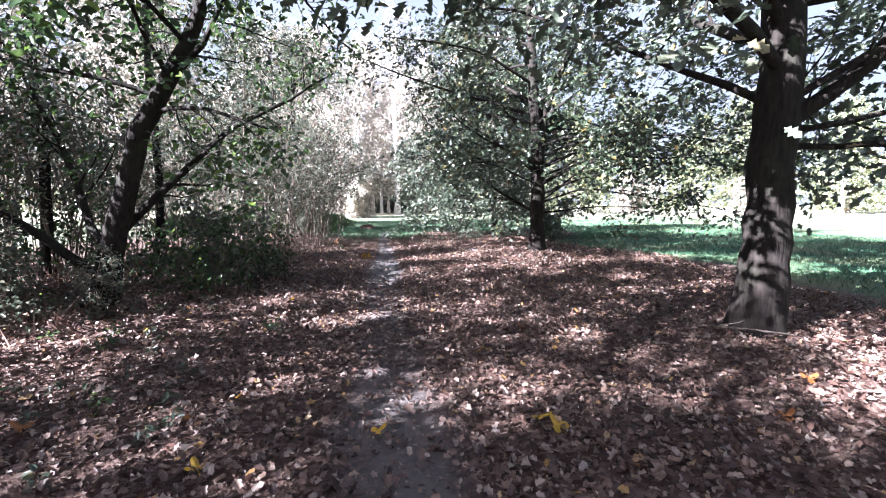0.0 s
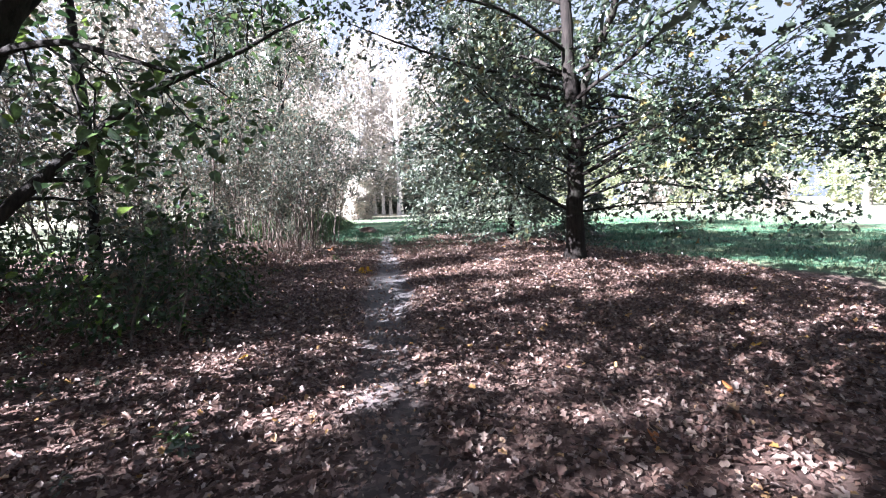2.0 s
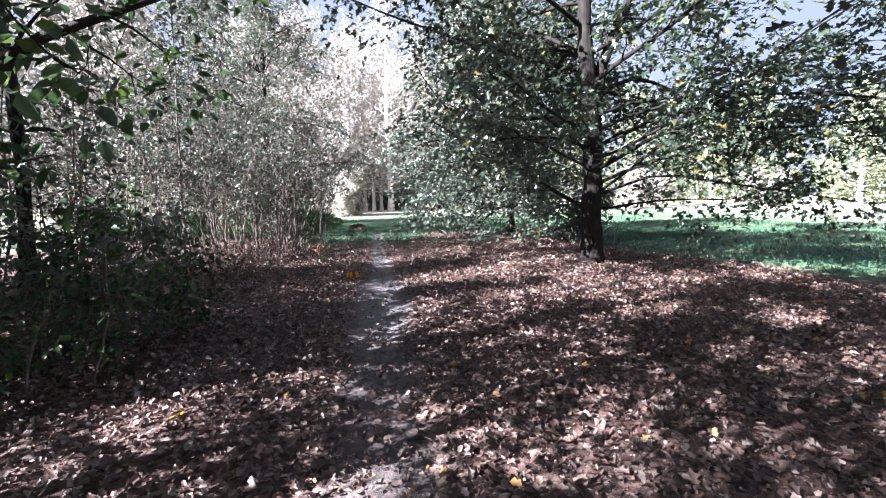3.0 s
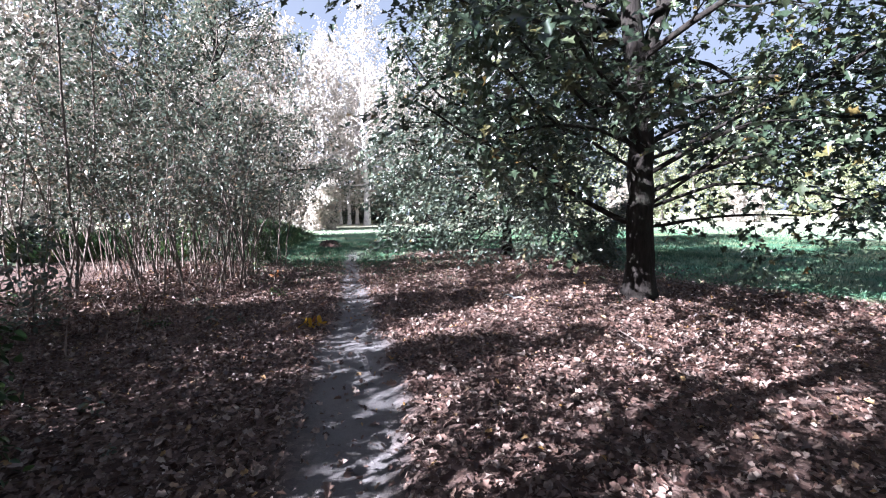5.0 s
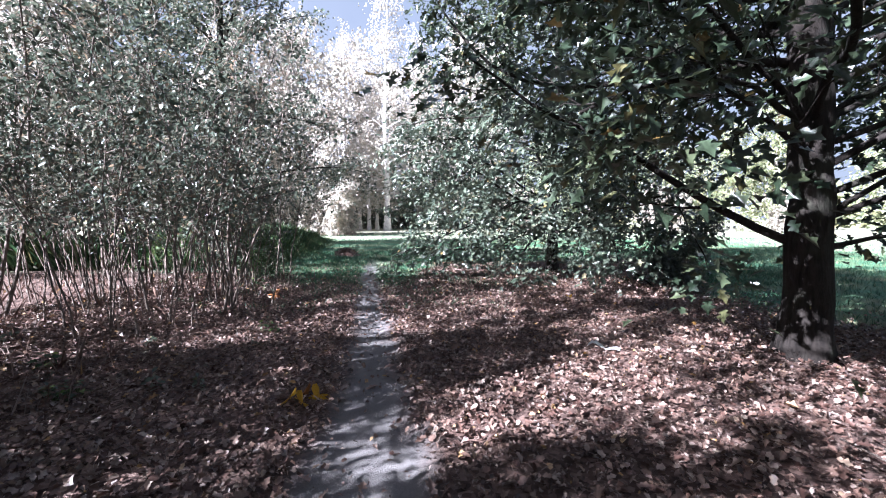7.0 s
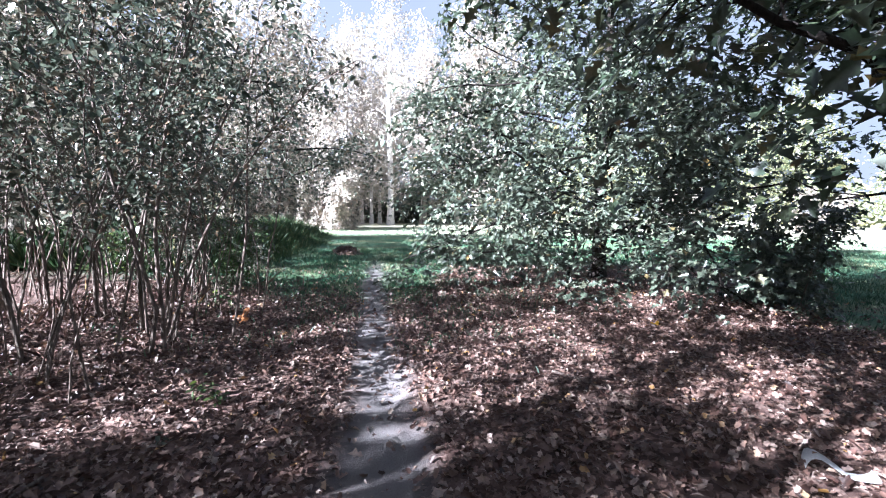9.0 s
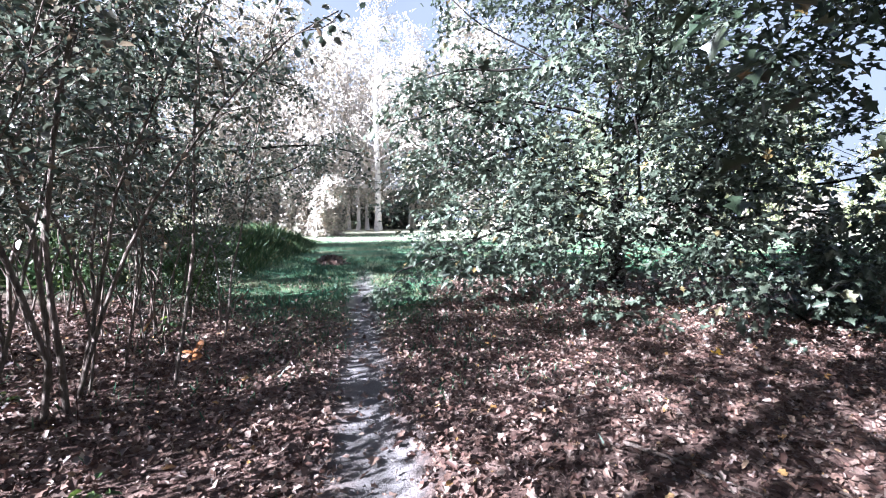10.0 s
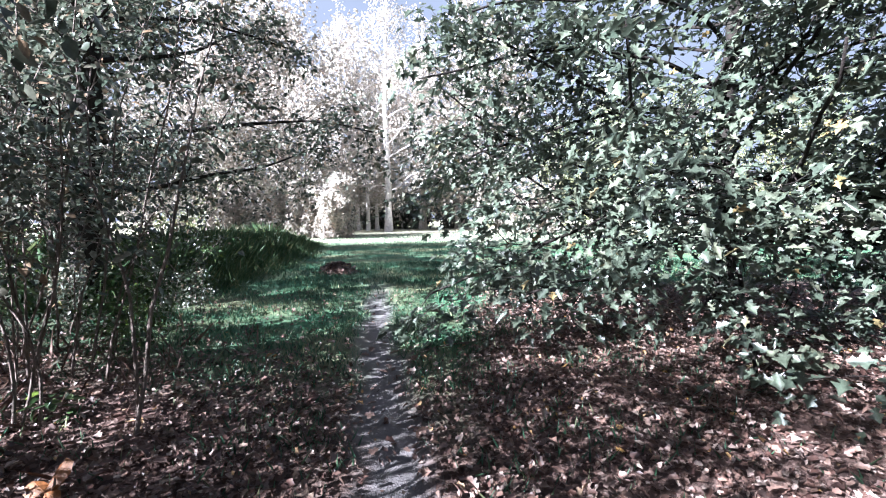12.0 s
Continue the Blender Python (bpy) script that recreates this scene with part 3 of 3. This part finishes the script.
for i, (px, py, s) in enumerate([(-3.7, 7.3, 0.95), (-4.3, 8.2, 1.05), (-5.3, 7.6, 0.95), (-5.4, 9.6, 0.95), (-3.4, 8.7, 0.75), (-5.2, 5.2, 0.9), (-6.3, 5.9, 0.95), (-6.0, 11.4, 1.0), (-7.2, 8.8, 0.9), (-4.4, 5.4, 0.6),
                                 (-5.6, 20.4, 0.55), (-6.6, 20.6, 0.75), (-7.6, 20.2, 0.9), (-6.2, 21.8, 0.55), (-7.0, 23.4, 0.9), (-8.4, 23.0, 1.0), (-5.2, 19.4, 0.6)]):
    m = pose(px, py, gz(px, py), 0, 0, i * 61) @ Matrix.Scale(s, 4)
    if i < 2:
        low[i].matrix_basis = m
    else:
        copy_thing(low[i % 2], m)

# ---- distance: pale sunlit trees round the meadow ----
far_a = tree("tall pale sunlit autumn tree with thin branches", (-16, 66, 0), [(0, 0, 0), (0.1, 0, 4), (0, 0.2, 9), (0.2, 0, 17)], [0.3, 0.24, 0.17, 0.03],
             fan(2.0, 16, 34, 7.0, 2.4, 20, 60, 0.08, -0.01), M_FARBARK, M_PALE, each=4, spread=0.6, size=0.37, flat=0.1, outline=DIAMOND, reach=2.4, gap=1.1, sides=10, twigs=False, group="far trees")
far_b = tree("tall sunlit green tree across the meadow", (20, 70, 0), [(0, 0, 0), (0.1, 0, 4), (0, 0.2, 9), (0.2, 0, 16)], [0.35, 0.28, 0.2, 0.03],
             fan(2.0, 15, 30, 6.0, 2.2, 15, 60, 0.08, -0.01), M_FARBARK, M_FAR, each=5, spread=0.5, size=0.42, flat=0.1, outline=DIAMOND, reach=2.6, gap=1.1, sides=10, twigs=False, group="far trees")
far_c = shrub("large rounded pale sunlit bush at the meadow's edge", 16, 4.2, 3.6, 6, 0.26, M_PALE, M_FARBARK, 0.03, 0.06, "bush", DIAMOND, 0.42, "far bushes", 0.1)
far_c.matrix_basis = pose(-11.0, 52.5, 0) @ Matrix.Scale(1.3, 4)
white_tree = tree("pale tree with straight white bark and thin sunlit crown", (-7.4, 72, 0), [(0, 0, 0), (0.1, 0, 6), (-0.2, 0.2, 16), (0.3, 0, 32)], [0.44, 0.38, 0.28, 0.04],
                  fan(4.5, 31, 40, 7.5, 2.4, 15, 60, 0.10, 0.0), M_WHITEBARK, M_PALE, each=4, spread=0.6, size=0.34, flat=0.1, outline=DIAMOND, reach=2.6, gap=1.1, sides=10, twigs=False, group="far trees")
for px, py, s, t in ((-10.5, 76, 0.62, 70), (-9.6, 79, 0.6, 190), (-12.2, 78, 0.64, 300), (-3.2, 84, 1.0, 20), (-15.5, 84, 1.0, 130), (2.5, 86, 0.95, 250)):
    copy_thing(white_tree, pose(px, py, 0, 0, 0, t) @ Matrix.Scale(s, 4))
dark_bush = shrub("dark green bush in the shade of the wood's edge", 10, 3.4, 3.4, 5, 0.34, M_OAK, M_TWIG, 0.03, 0.06, "bush", DIAMOND, 0.45, "wood edge bushes")
dark_bush.matrix_basis = pose(-12.5, 86, 0) @ Matrix.Scale(1.4, 4)
for px, py, s in ((-4.5, 88, 1.3), (-8.6, 90, 1.2), (1.5, 90, 1.3), (-17, 88, 1.5)):
    copy_thing(dark_bush, pose(px, py, 0, 0, 0, px * 47) @ Matrix.Scale(s, 4))
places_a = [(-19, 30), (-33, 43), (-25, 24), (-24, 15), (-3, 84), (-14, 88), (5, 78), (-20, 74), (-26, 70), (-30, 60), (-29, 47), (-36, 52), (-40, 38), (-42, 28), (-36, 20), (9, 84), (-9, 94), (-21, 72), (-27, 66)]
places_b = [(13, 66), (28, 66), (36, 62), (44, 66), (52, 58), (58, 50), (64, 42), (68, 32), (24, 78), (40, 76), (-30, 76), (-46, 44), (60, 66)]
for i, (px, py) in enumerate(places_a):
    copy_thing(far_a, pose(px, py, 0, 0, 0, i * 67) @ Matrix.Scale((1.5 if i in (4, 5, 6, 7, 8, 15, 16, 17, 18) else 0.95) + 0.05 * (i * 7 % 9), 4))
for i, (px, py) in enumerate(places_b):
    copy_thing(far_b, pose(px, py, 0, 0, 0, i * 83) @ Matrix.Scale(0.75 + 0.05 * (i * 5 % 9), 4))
for px, py, s in ((-15.5, 56, 0.8), (-20, 58, 0.9), (9, 60, 0.9), (26, 60, 1.0), (40, 58, 0.9), (-26, 36, 0.8), (56, 38, 0.9)):
    copy_thing(far_c, pose(px, py, 0, 0, 0, px * 31) @ Matrix.Scale(s, 4))


# ---- grass ----
def blades(name, x, y, height, mat, label, lean=0.35, width=2.2):
    n = len(x)
    pts = np.stack([x, y, ground_z(x, y) - 0.01], 1)
    tips = np.stack([rng.normal(size=n) * lean, rng.normal(size=n) * lean, np.ones(n)], 1)
    face = np.stack([rng.normal(size=n), rng.normal(size=n), rng.normal(size=n) * 0.2], 1)
    wide = [(a, b * width) for a, b in BLADE]
    return tagged(part(name, leaves(name, pts, face, height, wide, 0.3, 0.5, tips), mat), label, "grass", kind="stuff")


def scatter(n, x0, x1, y0, y1, keep):
    x, y = rng.uniform(x0, x1, n), rng.uniform(y0, y1, n)
    k = rng.uniform(0, 1, n) < keep(x, y)
    return x[k], y[k]


near_x, near_y = scatter(95000, -9, 9, 18.5, 30, lambda x, y: grass_mask(x, y) * (1 - path_mask(x, y)) * (0.45 + 0.45 * wobble(x * 1.4, y * 1.4)))
side_x, side_y = scatter(52000, 4, 18, 2, 30, lambda x, y: grass_mask(x, y) * 0.8)
far_x, far_y = scatter(28000, -14, 26, 28, 60, lambda x, y: np.ones_like(x))
edge_x, edge_y = scatter(60000, -7, 3, 14.5, 21.5, lambda x, y: (1 - path_mask(x, y)) * smooth(14.5, 19.5, y) * smooth(3.6, 1.6, np.abs(x + 2.4)) * np.clip(0.35 + 0.65 * wobble(x * 1.9, y * 1.9), 0, 1) * 0.5)
bx, by = np.concatenate([near_x, side_x, far_x, edge_x]), np.concatenate([near_y, side_y, far_y, edge_y])
blades("grass", bx, by, rng.uniform(0.05, 0.13, len(bx)) * (1 + 0.02 * np.maximum(by - 20, 0)), M_GRASS, "short green meadow grass with some dry blades")
tx, ty = scatter(52000, -14, -4, 21.5, 43, lambda x, y: smooth(0.8, -1.2, x - np.interp(y, (23, 27, 34, 43), (-6.0, -5.9, -6.7, -8.6)) + 0.5 * wobble(x, y)))
blades("tall_grass", tx, ty, rng.uniform(0.45, 1.0, len(tx)) * (1.15 + 0.45 * wobble(tx * 0.8, ty * 0.8)) * smooth(0.9, -3.2, tx - np.interp(ty, (23, 27, 34, 43), (-6.0, -5.9, -6.7, -8.6))), M_TALLGRASS, "bank of tall dark green grass and nettles", 0.45, 0.8)

# ---- fallen leaves ----
def litter_keep(x, y):
    return (1 - 0.93 * grass_mask(x, y)) * (1 - 0.88 * path_mask(x, y))


def flat_leaves(name, n, outline, small, large, parent, label):
    x, y = scatter(n, -7.0, 6.2, 0.5, 24, litter_keep)
    m = len(x)
    p = np.stack([x, y, ground_z(x, y) + rng.uniform(0.004, 0.055, m)], 1)
    tilt = np.stack([rng.normal(size=m) * 0.6, rng.normal(size=m) * 0.6, np.ones(m)], 1)
    ob = part(name, leaves(name, p, tilt, rng.uniform(small, large, m), outline, 0.5, 0.5), M_LITTER, parent)
    return tagged(ob, label, "fallen leaves", kind="stuff")


litter = flat_leaves("leaf_litter", 105000, BROAD, 0.026, 0.066, None, "thick carpet of curled brown fallen leaves on the ground")
flat_leaves("oak_leaf_litter", 14000, LOBED, 0.05, 0.10, None, "larger lobed brown oak leaves lying on the leaf carpet")


flat_leaves("leaf_crumbs", 120000, DIAMOND, 0.014, 0.042, None, "broken bits of brown leaves and bark on the ground")


def maple_mesh(name, mat):
    """A broad leaf with five pointed lobes, cupped, on a thin stalk."""
    ring = []
    for i in range(20):
        a = -2.5 + i / 19 * 5.0
        lobe = abs(math.cos(a * 1.8))
        ring.append((math.sin(a), math.cos(a), 0.32 + 0.68 * lobe ** 1.6 * (1 - 0.12 * abs(a))))
    verts = [(0, 0, 0.05)] + [(0.5 * q * sx, 0.5 * q * cy, 0.10 * q * q * (1 + 0.6 * math.sin(5 * sx + 3 * cy))) for sx, cy, q in ring]
    faces = [(0, i + 1, i) for i in range(1, len(ring))]
    b = len(verts)
    verts += [(-0.01, 0, 0.05), (0.01, 0, 0.05), (0.03, -0.5, 0.02), (0.01, -0.5, 0.02)]
    faces.append((b, b + 1, b + 2, b + 3))
    m = mesh_of(name, verts, faces, False)
    m.materials.append(mat)
    return m


lone = [leaves("leaf", np.zeros((1, 3)), np.array([[rng.normal() * 0.3, rng.normal() * 0.3, 1.0]]), [1.0], OAK, 0.6, 0.4) for _ in range(8)]
for m in lone:
    m.materials.append(M_LITTER)
for i in range(290):
    y = rng.uniform(1.5, 20)
    x = float(path_x(y)) + rng.normal() * 1.1
    ob = part("leaf", lone[i % 8], None, litter)
    ob.matrix_basis = pose(x, y, gz(x, y) + rng.uniform(0.012, 0.04), rng.uniform(-25, 25), rng.uniform(-25, 25), rng.uniform(0, 360)) @ Matrix.Scale(rng.uniform(0.07, 0.13), 4)

yellow, orange = maple_mesh("fallen_leaf", M_YELLOW), maple_mesh("fallen_leaf", M_ORANGE)
for x, y, size, me, tilt in ((0.74, 2.72, 0.22, yellow, 35), (0.66, 2.85, 0.18, yellow, 10), (-0.43, 2.72, 0.15, yellow, 20), (-1.55, 3.15, 0.16, yellow, 30), (-1.35, 2.28, 0.15, yellow, 15), (0.35, 4.2, 0.15, yellow, 40),
                             (-1.72, 2.85, 0.16, orange, 25), (-2.75, 2.75, 0.18, orange, 30), (2.9, 3.4, 0.17, orange, 20), (2.3, 2.85, 0.16, orange, 30), (-2.15, 12.1, 0.27, yellow, 65), (-2.27, 12.2, 0.25, yellow, 50),
                             (-2.05, 12.22, 0.24, yellow, 75), (-2.18, 12.3, 0.22, orange, 55), (-4.15, 17.2, 0.36, orange, 40), (-4.1, 16.98, 0.2, orange, 15), (1.75, 5.6, 0.17, orange, 25), (2.6, 6.6, 0.16, yellow, 25),
                             (-2.3, 6.6, 0.15, yellow, 25), (0.9, 5.0, 0.14, orange, 40), (5.2, 10.6, 0.2, yellow, 25), (1.6, 17.0, 0.16, yellow, 15), (-3.4, 4.9, 0.15, yellow, 30)):
    kind = "bright yellow" if me is yellow else "orange brown"
    ob = tagged(part("fallen_leaf", me, None), kind + " maple leaf lying on brown leaf litter", "leaf", "bright fallen leaves")
    ob.matrix_basis = pose(x, y, gz(x, y) + 0.03, tilt, rng.uniform(-15, 15), rng.uniform(0, 360)) @ Matrix.Scale(size, 4)

# ---- small growth and clutter ----
def seedling(label, mat, size):
    root = tagged(empty("seedling"), label, "seedling", "seedlings")
    w = Wood()
    line = wander((0, 0, -0.02), (0.1, 0.1, 1), 0.32, 5, 0.12)
    w.tube(line, np.linspace(0.006, 0.002, 6), 5)
    part("stem", w.mesh("stem"), M_TWIG, root)
    part("foliage", leafy("foliage", line[2:], 5, 0.05, size, PLAIN, 1.2), mat, root)
    return root


seeds = [seedling("small green seedling growing through fallen leaves", M_BRIGHT, 0.13), seedling("small dark green seedling in the leaf litter", M_OAK, 0.15)]
k = 0
for i in range(400):
    x, y = rng.uniform(-6.8, -2.6), rng.uniform(2.5, 19)
    if k >= 64 or abs(x - path_x(y)) < 1.3 :
        continue
    m = pose(x, y, gz(x, y), 0, 0, i * 49) @ Matrix.Scale(rng.uniform(0.45, 0.95), 4)
    if k < 2:
        seeds[k].matrix_basis = m
    else:
        copy_thing(seeds[k % 2], m)
    k += 1

for i in range(22):
    x, y = rng.uniform(-3.9, -1.7), rng.uniform(1.7, 5.2)
    copy_thing(seeds[1 if i % 3 else 0], pose(x, y, gz(x, y), 0, 0, i * 53) @ Matrix.Scale(rng.uniform(0.45, 0.85), 4))

sx_, sy_ = scatter(4200, -10, -3.4, 3.5, 20.5, lambda x, y: smooth(-3.6, -5.0, x + 0.5 * wobble(x, y)) * (0.6 + 0.4 * wobble(x * 0.7, y * 0.7)))
blades("dry_stalks", sx_, sy_, rng.uniform(0.1, 0.38, len(sx_)), M_LITTER, "dry reddish brown stalks under the shrubs", 0.5, 0.5)

twig_meshes = []
for i in range(4):
    w = Wood()
    line = wander((0, 0, 0), (1, 0, 0), 0.8, 7, 0.16)
    line[:, 2] *= 0.3
    w.tube(line, np.linspace(0.012, 0.004, 8), 6, 0.05)
    for q in (2, 4):
        w.tube(wander(line[q], (0.8, 0.7 * (-1) ** q, 0.1), 0.25, 3, 0.2), (0.006, 0.005, 0.004, 0.002), 4)
    me = w.mesh("fallen_twig")
    me.materials.append(M_TWIG)
    twig_meshes.append(me)
for i in range(34):
    y = rng.uniform(2.5, 20)
    x = rng.uniform(-6.0, 4.5) if i % 2 else rng.uniform(-6.5, -3.5)
    ob = tagged(part("fallen_twig", twig_meshes[i % 4], None), "thin bare grey twig lying on fallen leaves", "twig", "fallen twigs")
    ob.matrix_basis = pose(x, y, gz(x, y) + 0.035, 0, rng.uniform(-6, 6), rng.uniform(0, 360)) @ Matrix.Scale(rng.uniform(0.5, 1.3), 4)

# a torn white strip in the leaves
bm = bmesh.new()
prev = None
for i in range(15):
    a = i / 14
    x, z = 0.42 * a, 0.035 + 0.05 * abs(math.sin(a * 6.3)) - 0.02 * a
    y = 0.10 * math.sin(a * 7) - 0.1 * a
    half = 0.062 + 0.018 * math.sin(a * 9)
    row = [bm.verts.new((x + 0.02 * k2, y + half * k2, z + 0.015 * (1 - k2 * k2))) for k2 in (-1, 0, 1)]
    if prev:
        for k2 in (0, 1):
            bm.faces.new((prev[k2], prev[k2 + 1], row[k2 + 1], row[k2]))
    prev = row
bmesh.ops.solidify(bm, geom=bm.faces[:], thickness=0.004)
me = bpy.data.meshes.new("white_strip")
bm.to_mesh(me)
bm.free()
me.polygons.foreach_set("use_smooth", [True] * len(me.polygons))
m_white, nt, nn, bsdf = material("white_plastic")
nt.links.new(ramp_node(nt, [(0.3, (0.62, 0.62, 0.64)), (0.7, (0.82, 0.82, 0.84))], noise_node(nt, 25.0)), bsdf.inputs["Base Color"])
bsdf.inputs["Roughness"].default_value = 0.5
strip = tagged(part("plastic_strip", me, m_white), "crumpled white plastic strip lying in brown leaves", "litter")
strip.matrix_basis = pose(0.70, 13.50, gz(0.75, 13.5), 0, 0, -12) @ Matrix.Scale(0.85, 4)

# a low heap of dead leaves in the grass beside the path
hv, hf = [], []
for i in range(9):
    for j in range(18):
        q, a = i / 8, j / 18 * 6.283
        hv.append((0.55 * q * math.cos(a), 0.4 * q * math.sin(a), 0.26 * (1 - q * q) * (1 + 0.2 * math.sin(3 * a)) - 0.02))
        if i:
            hf.append(((i - 1) * 18 + j, (i - 1) * 18 + (j + 1) % 18, i * 18 + (j + 1) % 18, i * 18 + j))
HEAP = (-4.7, 27.4)
heap = tagged(part("leaf_heap", mesh_of("leaf_heap", hv, hf), M_LITTER), "low dark heap of dead leaves in the grass", "leaf heap")
heap.matrix_basis = pose(*HEAP, gz(*HEAP))
hx = rng.normal(size=500) * 0.22, rng.normal(size=500) * 0.16
hz = np.maximum(0.26 * (1 - (hx[0] / 0.55) ** 2 - (hx[1] / 0.4) ** 2), 0) + 0.01
part("leaves", leaves("heap_leaves", np.stack([*hx, hz], 1), rng.normal(size=(500, 3)) * 0.5 + np.array([0, 0, 0.8]), rng.uniform(0.08, 0.15, 500), LOBED), M_LITTER, heap)

# ---- woods round the horizon ----
k = 13000
turn = rng.uniform(0, 6.283, k)
away = rng.uniform(92, 112, k)
tall = 9 + 4 * np.sin(turn * 17) + 2.5 * np.sin(turn * 41)
wp = np.stack([np.cos(turn) * away, 20 + np.sin(turn) * away, tall * rng.uniform(0, 1, k) ** 0.8], 1)
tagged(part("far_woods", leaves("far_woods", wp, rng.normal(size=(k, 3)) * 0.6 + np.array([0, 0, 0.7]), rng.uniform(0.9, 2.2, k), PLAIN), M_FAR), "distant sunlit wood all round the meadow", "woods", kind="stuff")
